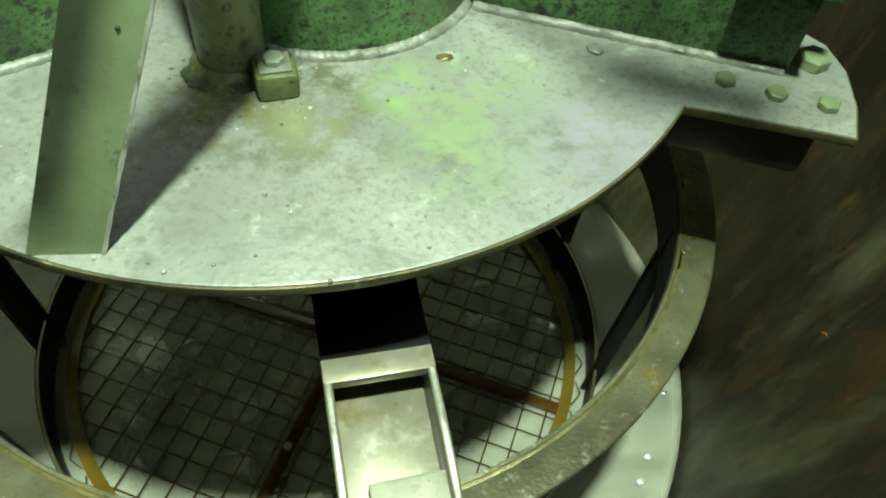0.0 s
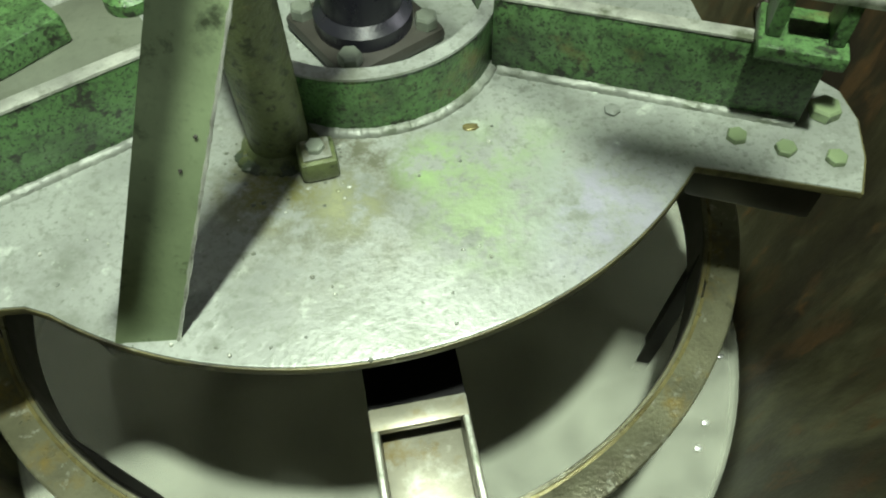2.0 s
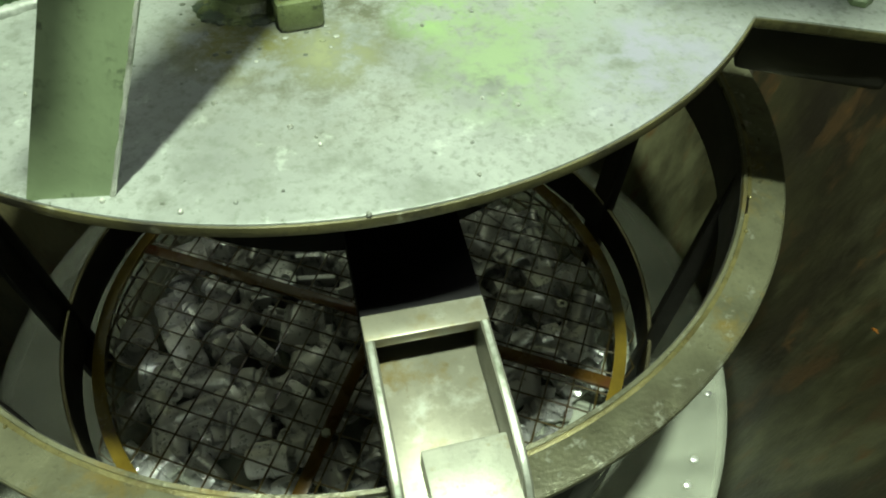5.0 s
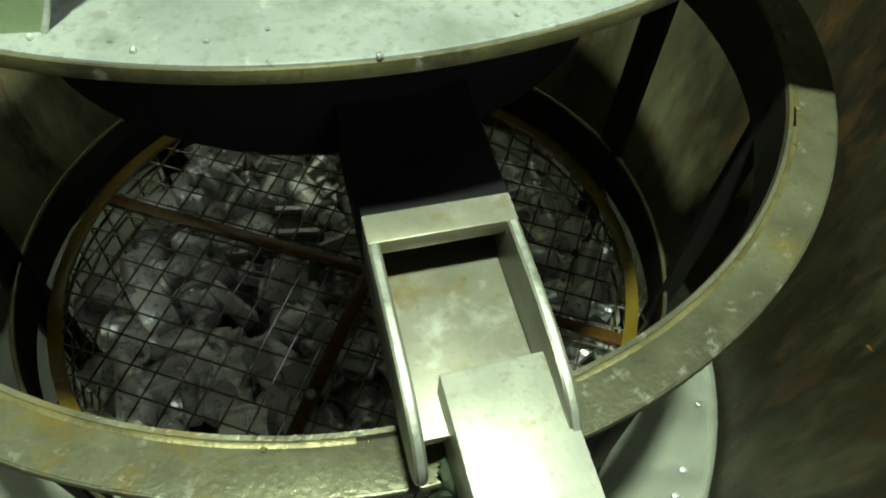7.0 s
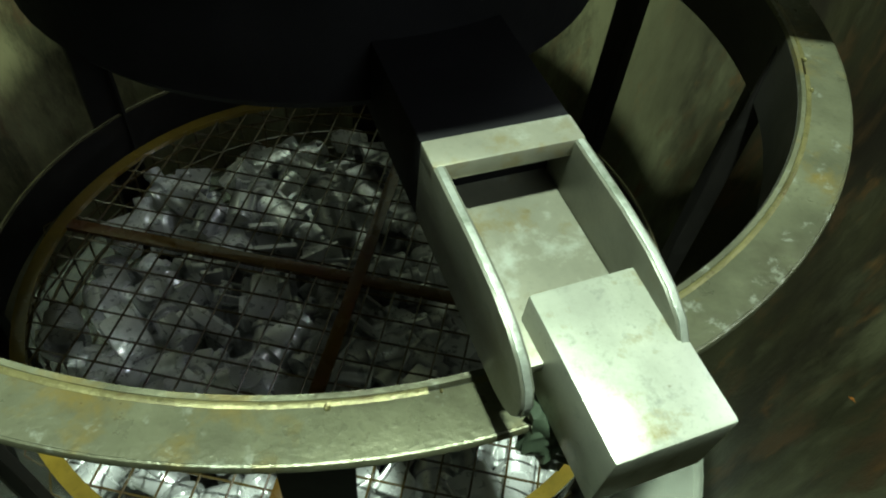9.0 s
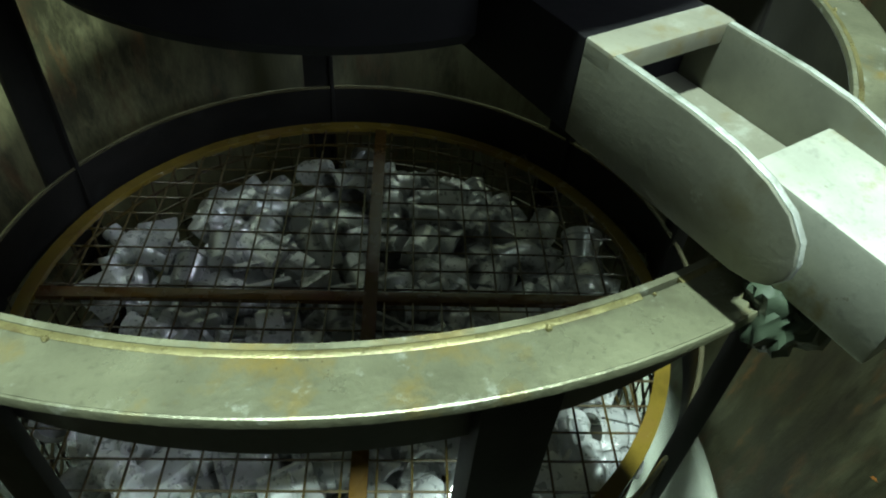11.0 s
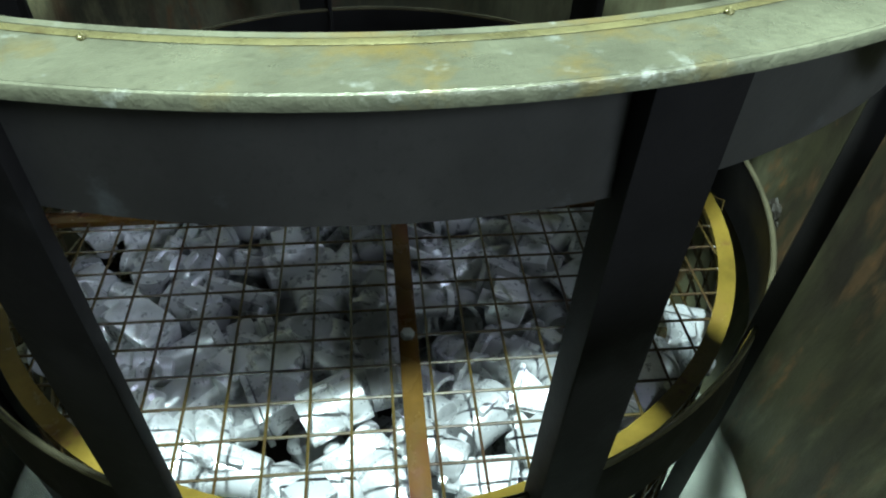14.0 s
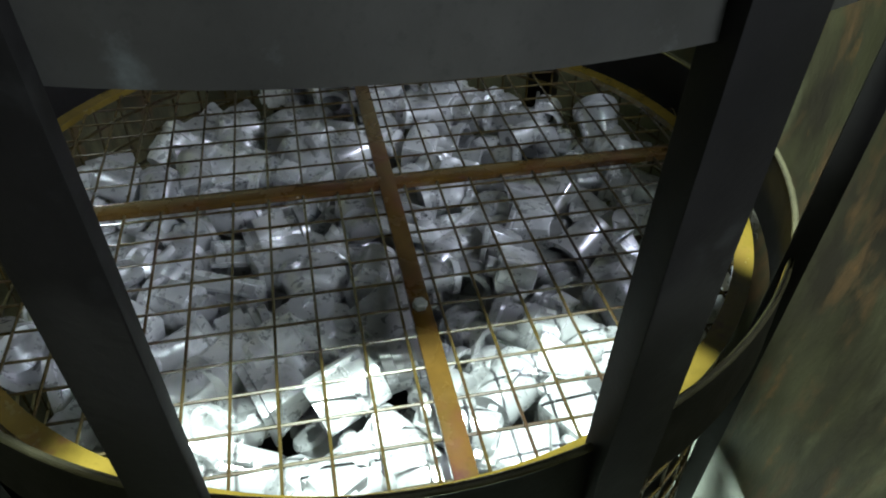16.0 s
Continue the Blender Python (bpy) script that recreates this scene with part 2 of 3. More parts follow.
def milk(name, sub, gloss, clear_lo, clear_hi):
    """A cloudy bath: light wanders in it, and what lies just below shows through."""
    m = bpy.data.materials.new(name)
    m.use_nodes = True
    nt = m.node_tree
    b, out = nt.nodes["Principled BSDF"], nt.nodes["Material Output"]
    b.inputs["Base Color"].default_value = (0.83, 0.88, 0.72, 1)
    b.inputs["Roughness"].default_value = 0.12 if gloss else 1.0
    b.inputs["Specular IOR Level"].default_value = 0.5 if gloss else 0.0
    if sub:
        b.inputs["Subsurface Weight"].default_value = 1.0
        b.inputs["Subsurface Radius"].default_value = (1.0, 1.0, 0.8)
        b.inputs["Subsurface Scale"].default_value = 0.16
    co, cloud, rng = [nt.nodes.new("ShaderNode" + n) for n in ("TexCoord", "TexNoise", "MapRange")]
    cloud.inputs["Scale"].default_value, cloud.inputs["Detail"].default_value, cloud.inputs["Distortion"].default_value = 5.0, 4.0, 1.2
    rng.inputs["From Min"].default_value, rng.inputs["From Max"].default_value = 0.3, 0.7
    rng.inputs["To Min"].default_value, rng.inputs["To Max"].default_value = clear_lo, clear_hi
    nt.links.new(co.outputs["Object"], cloud.inputs["Vector"])
    nt.links.new(cloud.outputs["Fac"], rng.inputs["Value"])
    clear = nt.nodes.new("ShaderNodeBsdfTransparent")
    x = nt.nodes.new("ShaderNodeMixShader")
    nt.links.new(rng.outputs["Result"], x.inputs[0])
    nt.links.new(b.outputs[0], x.inputs[1])
    nt.links.new(clear.outputs[0], x.inputs[2])
    nt.links.new(x.outputs[0], out.inputs["Surface"])
    return m


M_MILK = milk("milky_resin_bath", True, False, 0.0, 0.0)
M_SKIN = milk("surface_of_the_bath", False, True, 0.80, 0.90)
M_MURK = milk("murk_in_the_bath", False, False, 0.82, 0.96)


# ---- mesh helpers ----
def mesh_ob(name, bm, material, parent=None, label="", smooth=True):
    me = bpy.data.meshes.new(name)
    bm.normal_update()
    bm.to_mesh(me)
    bm.free()
    if smooth:
        me.set_sharp_from_angle(angle=radians(35))
    me.materials.append(material)
    ob = new(name, me)
    if parent:
        ob.parent = parent
    if label:
        ob["label"] = label
    return ob


def part(name, bm, material, parent, label=""):
    return mesh_ob(name, bm, material, parent, label)


def bevel(bm, w, seg=2):
    es = [e for e in bm.edges if len(e.link_faces) == 2 and e.calc_face_angle(0) > 0.6]
    bmesh.ops.bevel(bm, geom=es, offset=w, segments=seg, profile=0.6, affect="EDGES", clamp_overlap=True)
    return bm


def box(x0, y0, z0, x1, y1, z1, b=0.0, m=None, bm=None):
    own = bmesh.new()
    bmesh.ops.create_cube(own, size=1)
    bmesh.ops.transform(own, matrix=Matrix.LocRotScale(((x0 + x1) / 2, (y0 + y1) / 2, (z0 + z1) / 2), None, (x1 - x0, y1 - y0, z1 - z0)), verts=own.verts)
    if b:
        bevel(own, b)
    return merge(bm, own, m)


def merge(bm, own, m=None):
    if m is not None:
        bmesh.ops.transform(own, matrix=m, verts=own.verts)
    if bm is None:
        return own
    me = bpy.data.meshes.new("tmp")
    own.to_mesh(me)
    own.free()
    bm.from_mesh(me)
    bpy.data.meshes.remove(me)
    return bm


def cyl(r, z0, z1, seg=32, r2=None, b=0.0, m=None, bm=None):
    own = bmesh.new()
    bmesh.ops.create_cone(own, cap_ends=True, segments=seg, radius1=r, radius2=r if r2 is None else r2, depth=z1 - z0)
    bmesh.ops.translate(own, vec=(0, 0, (z0 + z1) / 2), verts=own.verts)
    if b:
        bevel(own, b)
    return merge(bm, own, m)


def lathe(profile, seg=96, a0=0.0, a1=360.0, m=None, bm=None):
    """A closed profile of (radius, height) turned about z."""
    own = bmesh.new()
    full = abs(a1 - a0) >= 360
    n = seg if full else seg + 1
    rings = []
    for i in range(n):
        a = radians(a0 + (a1 - a0) * i / seg)
        rings.append([own.verts.new((r * math.cos(a), r * math.sin(a), z)) for r, z in profile])
    k = len(profile)
    for i in range(seg):
        p, q = rings[i], rings[(i + 1) % n]
        for j in range(k):
            own.faces.new((p[j], q[j], q[(j + 1) % k], p[(j + 1) % k]))
    if not full:
        own.faces.new(rings[0][::-1])
        own.faces.new(rings[-1])
    bmesh.ops.recalc_face_normals(own, faces=own.faces)
    return merge(bm, own, m)


def prism(points, z0, z1, b=0.0, m=None, bm=None):
    own = bmesh.new()
    f = own.faces.new([own.verts.new((x, y, z0)) for x, y in points])
    up = bmesh.ops.extrude_face_region(own, geom=[f])["geom"]
    bmesh.ops.translate(own, vec=(0, 0, z1 - z0), verts=[v for v in up if isinstance(v, bmesh.types.BMVert)])
    bmesh.ops.recalc_face_normals(own, faces=own.faces)
    if b:
        bevel(own, b)
    return merge(bm, own, m)


def rod(p, q, r, seg=6, bm=None):
    p, q = Vector(p), Vector(q)
    m = Matrix.Translation((p + q) / 2) @ (q - p).to_track_quat("Z", "Y").to_matrix().to_4x4()
    return cyl(r, -(q - p).length / 2, (q - p).length / 2, seg, m=m, bm=bm)


def tube(points, r, seg=8, bm=None, rough=0.0):
    own = bmesh.new()
    pts = [Vector(p) for p in points]
    rings = []
    for i, p in enumerate(pts):
        d = (pts[min(i + 1, len(pts) - 1)] - pts[max(i - 1, 0)]).normalized()
        q = d.to_track_quat("Z", "Y").to_matrix()
        ring = []
        for k in range(seg):
            w = q @ Vector((math.cos(6.2832 * k / seg), math.sin(6.2832 * k / seg), 0))
            ring.append(own.verts.new(p + w * r * (1 + rough * noise.noise((p + w * r) * 110))))
        rings.append(ring)
    for a, b in zip(rings, rings[1:]):
        for k in range(seg):
            own.faces.new((a[k], a[(k + 1) % seg], b[(k + 1) % seg], b[k]))
    own.faces.new(rings[0][::-1])
    own.faces.new(rings[-1])
    bmesh.ops.recalc_face_normals(own, faces=own.faces)
    return merge(bm, own)


def lump(r, seed, m=None, bm=None, sub=3):
    """An uneven crust or clod."""
    own = bmesh.new()
    bmesh.ops.create_icosphere(own, subdivisions=sub, radius=r)
    for v in own.verts:
        n = v.co.normalized()
        v.co *= 1 + 0.35 * noise.noise(n * 2.2 + Vector((seed, 0, 0))) + 0.16 * noise.noise(n * 7 + Vector((0, seed, 0)))
    return merge(bm, own, m)


def hexbolt(af, h, shank=0.0):
    """A hexagon head with a chamfered top, its washer face at z = 0."""
    r = af / math.sqrt(3)
    bm = cyl(r, 0, h * 0.8, 6)
    cyl(r, h * 0.8, h, 6, r2=r * 0.86, bm=bm)
    return bm


def thing(name, label, category, group="", kind=""):
    return tagged(new(name), label, category, group, kind)


# ---- the tank, its bath and the hall ----
TANK_R, TOP_R, RIM_Z, BATH_Z = 0.69, 0.84, 0.38, -0.764
FOAM = ((0.616, -0.219), (0.541, -0.337), (0.512, -0.379))
def build_clods():
    """Rust crusts on the wall, and foam on the bath."""
    for x, y, z, r, n in ((0.757, 0.24, -0.36, 0.020, 1), (0.762, 0.225, -0.385, 0.012, 2)):
        tagged(mesh_ob("rust_crust", lump(r, n, m=pose(x, y, z) @ Matrix.Diagonal((0.5, 1, 1.2, 1))), M_RUST), "crust of brown rust clinging to the tank wall", "rust", "rust crusts")
    a = math.atan2(-0.32, 0.765)
    strip = lump(0.5, 9, m=pose(0.785 * math.cos(a), 0.785 * math.sin(a), -0.42, 0, 0, math.degrees(a)) @ pose(0, 0, 0, 55, 0, 0) @ Matrix.Diagonal((0.006, 0.007, 0.075, 1)))
    tagged(mesh_ob("rust_streak", strip, M_ORANGE), "narrow orange rust streak on the tank wall", "rust")
    for x, y in FOAM:
        bm = lump(0.006, 3, m=pose(x, y, BATH_Z) @ Matrix.Diagonal((1, 0.8, 0.4, 1)))
        tagged(mesh_ob("foam_fleck", bm, M_CAST), "small white fleck of foam floating on the liquid", "foam", "foam flecks")


def build_setting():
    prof = [(TANK_R, -1.5), (TANK_R, -0.80), (0.72, -0.66), (TOP_R - 0.03, -0.30), (TOP_R, -0.12), (TOP_R, RIM_Z), (TOP_R + 0.1, RIM_Z), (TOP_R + 0.1, RIM_Z - 0.03), (TOP_R + 0.02, RIM_Z - 0.03),
            (TOP_R + 0.02, -0.12), (TANK_R + 0.02, -0.80), (TANK_R + 0.02, -1.5)]
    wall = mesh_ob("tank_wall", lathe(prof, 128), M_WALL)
    tagged(wall, "round steel tank wall with rust and dried resin stains, light painted at the back", "tank wall", kind="structure")
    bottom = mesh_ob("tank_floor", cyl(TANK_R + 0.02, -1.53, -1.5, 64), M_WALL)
    tagged(bottom, "dark steel bottom of the round tank", "tank floor", kind="structure")
    bath = cyl(TANK_R - 0.002, -1.49, BATH_Z - 0.058, 96)
    water = tagged(mesh_ob("water", bath, M_MILK), "milky pale green liquid filling the tank", "liquid", kind="structure")
    part("surface", cyl(TANK_R - 0.003, BATH_Z - 0.001, BATH_Z, 96), M_SKIN, water, "smooth glossy surface")
    for depth in (0.010, 0.022, 0.035, 0.047):
        part("murk_layer", cyl(TANK_R - 0.006, BATH_Z - depth - 0.001, BATH_Z - depth, 96), M_MURK, water, "cloud of fine dregs in the liquid")
    fl = mesh_ob("floor", box(-3.5, -3.5, -1.6, 3.5, 3.5, -1.54), M_HALL)
    tagged(fl, "dim concrete hall floor round the tank", "floor", kind="structure")
    tagged(mesh_ob("ceiling", box(-3.5, -3.5, 4.2, 3.5, 3.5, 4.3), M_HALL), "dim grey hall ceiling", "ceiling", kind="structure")
    for n, b in (("wall_north", (-3.5, 3.5, -1.6, 3.5, 3.6, 4.3)), ("wall_south", (-3.5, -3.6, -1.6, 3.5, -3.5, 4.3)),
                 ("wall_east", (3.5, -3.6, -1.6, 3.6, 3.6, 4.3)), ("wall_west", (-3.6, -3.6, -1.6, -3.5, 3.6, 4.3))):
        tagged(mesh_ob(n, box(*b), M_HALL), "plain dim grey hall wall", "wall", kind="structure")


# ---- the lifting head: round plate, ribs, collar, column, brace ----
RIB_R, RIB_L = -25.0, 205.0
def rib_frame(deg):
    return pose(0, 0, 0, 0, 0, deg)


def plate_outline():
    """The round front, and a lobe along each rib."""
    cx, cy, r = 0.0, 0.077, 0.504
    u, v = Vector((math.cos(radians(RIB_R)), math.sin(radians(RIB_R)))), Vector((-math.sin(radians(RIB_R)), math.cos(radians(RIB_R))))
    lobe = [(0.440, -0.074), (0.454, -0.063), (0.50, -0.060), (0.63, -0.0545), (0.634, -0.002), (0.627, 0.058), (0.607, 0.10), (0.575, 0.12), (0.46, 0.13)]
    right = [tuple(u * a + v * b) for a, b in lobe]
    ul, vl = Vector((math.cos(radians(RIB_L)), math.sin(radians(RIB_L)))), Vector((-math.sin(radians(RIB_L)), math.cos(radians(RIB_L))))
    left = [tuple(ul * a + vl * b) for a, b in ((0.431, 0.143), (0.45, 0.132), (0.50, 0.124), (0.615, 0.115), (0.634, 0.0), (0.607, -0.10), (0.575, -0.12), (0.46, -0.13))]
    a0 = math.degrees(math.atan2(right[0][1] - cy, right[0][0] - cx))
    pts = []
    lo, hi = math.degrees(math.atan2(-0.331 - cy, -0.309 - cx)), a0
    n = 56
    for i in range(n + 1):
        a = radians(lo + (hi - lo) * i / n)
        pts.append((cx + r * math.cos(a), cy + r * math.sin(a)))
    pts += right[1:]
    b0 = math.degrees(math.atan2(right[-1][1], right[-1][0]))
    rb = math.hypot(*right[-1])
    for i in range(1, 30):
        a = radians(b0 + (172 - b0) * i / 30)
        pts.append((rb * math.cos(a), rb * math.sin(a)))
    pts += left[::-1]
    return pts


def build_head():
    head = thing("lifting_head", "green painted steel lifting head with a worn grey round plate", "lifting head")
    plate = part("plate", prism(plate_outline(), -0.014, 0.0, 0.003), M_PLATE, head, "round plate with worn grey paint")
    rim = [(x * 1.0035, 0.077 + (y - 0.077) * 1.0035) for x, y in plate_outline()]
    part("plate_edge", prism(rim, -0.0125, -0.0022, 0.001), M_OLIVE, plate, "stained olive edge of the plate")
    part("underside_drum", lathe([(0.05, -0.0145), (0.31, -0.0145), (0.31, -0.03), (0.30, -0.04), (0.30, -0.195), (0.29, -0.207), (0.05, -0.207)], 72), M_UNDERSHADE, head, "dark drum under the plate, shade painted in")
    # collar round the hub
    c = pose(0.045, 0.03, 0)
    part("collar", lathe([(0.152, 0.0), (0.168, 0.0), (0.168, 0.075), (0.165, 0.079), (0.155, 0.079), (0.152, 0.075)], 72, m=c), M_GREEN, head, "green ring wall round the hub")
    part("collar_rim", lathe([(0.151, 0.0795), (0.169, 0.0795), (0.169, 0.083), (0.151, 0.083)], 72, m=c), M_PLATE, head, "bare worn metal rim")
    arc = [radians(190 + i * 0.85) for i in range(190)]
    bead = tube([c @ Vector((0.1695 * math.cos(a) + 0.0005 * math.sin(a * 90), 0.1695 * math.sin(a), 0.0005 * math.sin(a * 130))) for a in arc], 0.0078, 12, rough=0.2)
    part("weld", bead, M_WELD, head, "rippled grey weld bead")
    part("hub_floor", cyl(0.151, 0.0, 0.004, 48, m=c), M_PLATE, head)
    flange = box(-0.075, -0.075, 0.004, 0.075, 0.075, 0.026, 0.012, m=c @ pose(0, 0, 0, 0, 0, 28))
    hub = part("hub_flange", flange, M_DARK, head, "dark square bearing flange")
    for a in (0, 1, 2, 3):
        b = part("bolt", hexbolt(0.026, 0.016), M_BOLT, hub)
        b.matrix_local = c @ pose(0, 0, 0, 0, 0, 28 + 90 * a) @ pose(0.056, 0.056, 0.026)
    part("shaft", lathe([(0.0, 0.026), (0.062, 0.026), (0.062, 0.045), (0.05, 0.055), (0.05, 0.4), (0.0, 0.4)], 40, m=c), M_BLACK, head, "black shaft")
    # ribs
    for deg, sgn in ((RIB_R, 1), (RIB_L, -1)):
        m = rib_frame(deg)
        y0 = 0.029 if sgn > 0 else -0.021
        part("rib", box(0.197, y0, 0.0, 0.56, y0 + 0.016, 0.102, 0.002, m=m), M_GREEN, head, "green rib with chipped paint")
        part("rib_cap", box(0.197, y0 - 0.001, 0.1025, 0.56, y0 + 0.017, 0.107, 0.0015, m=m), M_EDGE, head, "bare worn top edge")
        f = y0 if sgn > 0 else y0 + 0.016
        bead = tube([m @ Vector((0.205 + i * 0.0037, f + 0.0006 * math.sin(i * 2.1), 0.0005 * math.sin(i * 3.3))) for i in range(96)], 0.0078, 12, rough=0.2)
        part("weld", bead, M_WELD, head, "rippled grey weld bead")
        if sgn < 0:
            deck = part("beam_deck", box(0.19, -0.145, 0.0955, 0.60, -0.024, 0.103, 0.002, m=m), M_DECK, head, "grey top of the broad beam")
            part("beam_back", box(0.19, -0.145, 0.0, 0.60, -0.133, 0.095, 0.002, m=m), M_GREEN, head)
            part("clamp", box(-0.04, -0.06, 0.0, 0.05, 0.045, 0.034, 0.006, m=pose(-0.345, -0.03, 0.1035, 0, 0, 38)), M_GREEN, deck, "dark green greasy clamp block")
            part("boss", lathe([(0.0, 0.0), (0.03, 0.0), (0.03, 0.014), (0.022, 0.02), (0.0, 0.02)], 24, m=pose(-0.212, 0.012, 0.1035)), M_GREEN, deck)
        # box under the lobe
        if sgn > 0:
            part("lobe_box", box(0.455, -0.045, -0.075, 0.60, 0.09, -0.0145, 0.008, m=m), M_DARK, head, "dark box section under the plate")
    for u, v in ((0.494, -0.010), (0.548, -0.015), (0.602, -0.015)):
        b = part("bolt", hexbolt(0.021, 0.007), M_BRACE, head)
        b.matrix_local = rib_frame(RIB_R) @ pose(u, v, 0.001, 0, 0, 12 * u * 40)
    b = part("bolt", hexbolt(0.017, 0.003), M_PLATE, head, "small flush bolt head")
    b.matrix_local = rib_frame(RIB_R) @ pose(0.352, -0.004, 0.001, 0, 0, 20)
    b = part("bolt", hexbolt(0.032, 0.014), M_BRACE, head, "large worn hexagon bolt")
    b.matrix_local = rib_frame(RIB_R) @ pose(0.588, 0.055, 0.001, 0, 0, 10)
    part("paint_flake", lump(0.007, 2, m=pose(0.149, -0.150, 0.001) @ Matrix.Diagonal((1.3, 0.8, 0.25, 1))), M_BEAD, head, "pale yellow flake of paint")
    rnd = random.Random(11)
    for i in range(46):
        a, r = rnd.uniform(3.4, 6.0), rnd.uniform(0.2, 0.43)
        part("grit", lump(rnd.uniform(0.001, 0.0025), i, m=pose(r * math.cos(a), r * math.sin(a), 0.0006)), rnd.choice((M_EDGE, M_EDGE, M_WELD)), head)
    for i in range(44):
        a, r = rnd.uniform(0, 6.283), rnd.uniform(0.04, 0.085)
        part("dirt_clod", lump(rnd.uniform(0.001, 0.0022), i, m=pose(-0.048 + r * math.cos(a), -0.158 + r * math.sin(a), 0.0006) @ Matrix.Diagonal((1.3, 1.0, 0.4, 1))), rnd.choice((M_EDGE, M_PLATE, M_DECK)), head)
    # bracket on the right rib
    m = rib_frame(RIB_R)
    br = part("bracket", box(0.478, -0.004, 0.1075, 0.568, 0.07, 0.125, 0.004, m=m), M_GREEN, head, "green clevis bracket")
    part("cheek", box(0.484, 0.012, 0.125, 0.50, 0.06, 0.23, 0.004, m=m), M_GREEN, br)
    part("cheek", box(0.546, 0.012, 0.125, 0.562, 0.06, 0.23, 0.004, m=m), M_GREEN, br)
    part("pin", rod(m @ Vector((0.505, 0.02, 0.185)), m @ Vector((0.585, 0.02, 0.185)), 0.013, 16), M_EDGE, br, "steel pin")
    # column, lug and brace
    part("column", cyl(0.034, 0.0, 0.7, 32, m=pose(-0.07, -0.136, 0)), M_COLUMN, head, "dirty olive green upright pipe")
    part("column_foot", lathe([(0.032, 0.0005), (0.045, 0.0005), (0.04, 0.006), (0.035, 0.012)], 40, m=pose(-0.07, -0.136, 0)), M_COLUMN, head)
    rnd2 = random.Random(21)
    for i in range(30):
        a = radians(rnd2.uniform(190, 345))
        r = rnd2.uniform(0.034, 0.045)
        part("grease_bank", lump(rnd2.uniform(0.005, 0.010), i, m=pose(-0.07 + r * math.cos(a), -0.136 + r * math.sin(a), 0.001) @ Matrix.Diagonal((1.4, 1.2, 0.45, 1))), rnd2.choice((M_COLUMN, M_SMEAR, M_COLUMN)), head)
    lug = part("lug", box(-0.021, -0.02, 0.0, 0.022, 0.022, 0.030, 0.008, m=pose(-0.028, -0.183, 0, 0, 0, 6)), M_COLUMN, head, "small clamp block")
    b = part("bolt", hexbolt(0.019, 0.007), M_BOLT, lug)
    b.matrix_local = pose(-0.028, -0.181, 0.0325, 0, 0, 20)
    part("lug_cap", box(-0.015, -0.014, 0.0, 0.016, 0.016, 0.002, 0.001, m=pose(-0.028, -0.183, 0.0303, 0, 0, 6)), M_PLATE, lug, "worn bare top")
    up = Vector((0.115, 0.082, 0.279)).normalized()
    across = Vector((1.0, -0.1, 0.0))
    across = (across - up * across.dot(up)).normalized()
    m = Matrix.Translation((-0.205, -0.366, 0.0)) @ Matrix((across, up.cross(across), up)).transposed().to_4x4()
    web = part("brace", box(-0.029, -0.006, -0.012, 0.029, 0.006, 0.66, 0.0015), M_BRACE, head, "slanting flat brace in greasy grey-green paint")
    web.matrix_local = m
    part("burr", tube([m @ Vector((0.0288, -0.0058, -0.01 + i * 0.005)) for i in range(132)], 0.0017, 6, rough=0.8), M_EDGE, head, "bright burred edge of the brace")
    # unseen shadow casters added overhead: an arm strutted from the shaft, a pipe beside the brace
    part("yoke_arm", rod((0.222, -0.412, 1.04), (0.332, -0.474, 1.04), 0.024, 20), M_GREEN, head, "unseen green arm above the plate, added to shade it")
    part("yoke_strut", rod((0.045, 0.03, 0.38), (0.230, -0.416, 1.04), 0.008, 16), M_GREEN, head)
    # set between brace and lamp so its shadow covers the brace's left half
    f = 0.16
    ends = [(m @ Vector((s, 0.0, v))).lerp(Vector(LAMP), f) for s, v in ((-0.029, 0.05), (-0.006, 0.60))]
    part("yoke_pipe", rod(*ends, 0.021, 20), M_GREEN, head, "unseen green pipe added to shade the brace")
    for u, v in ((0.010, 0.20), (0.018, 0.235)):
        part("speck", lump(0.0017, 3, m=m @ pose(u, -0.007, v)), M_DARK, head)
    return head


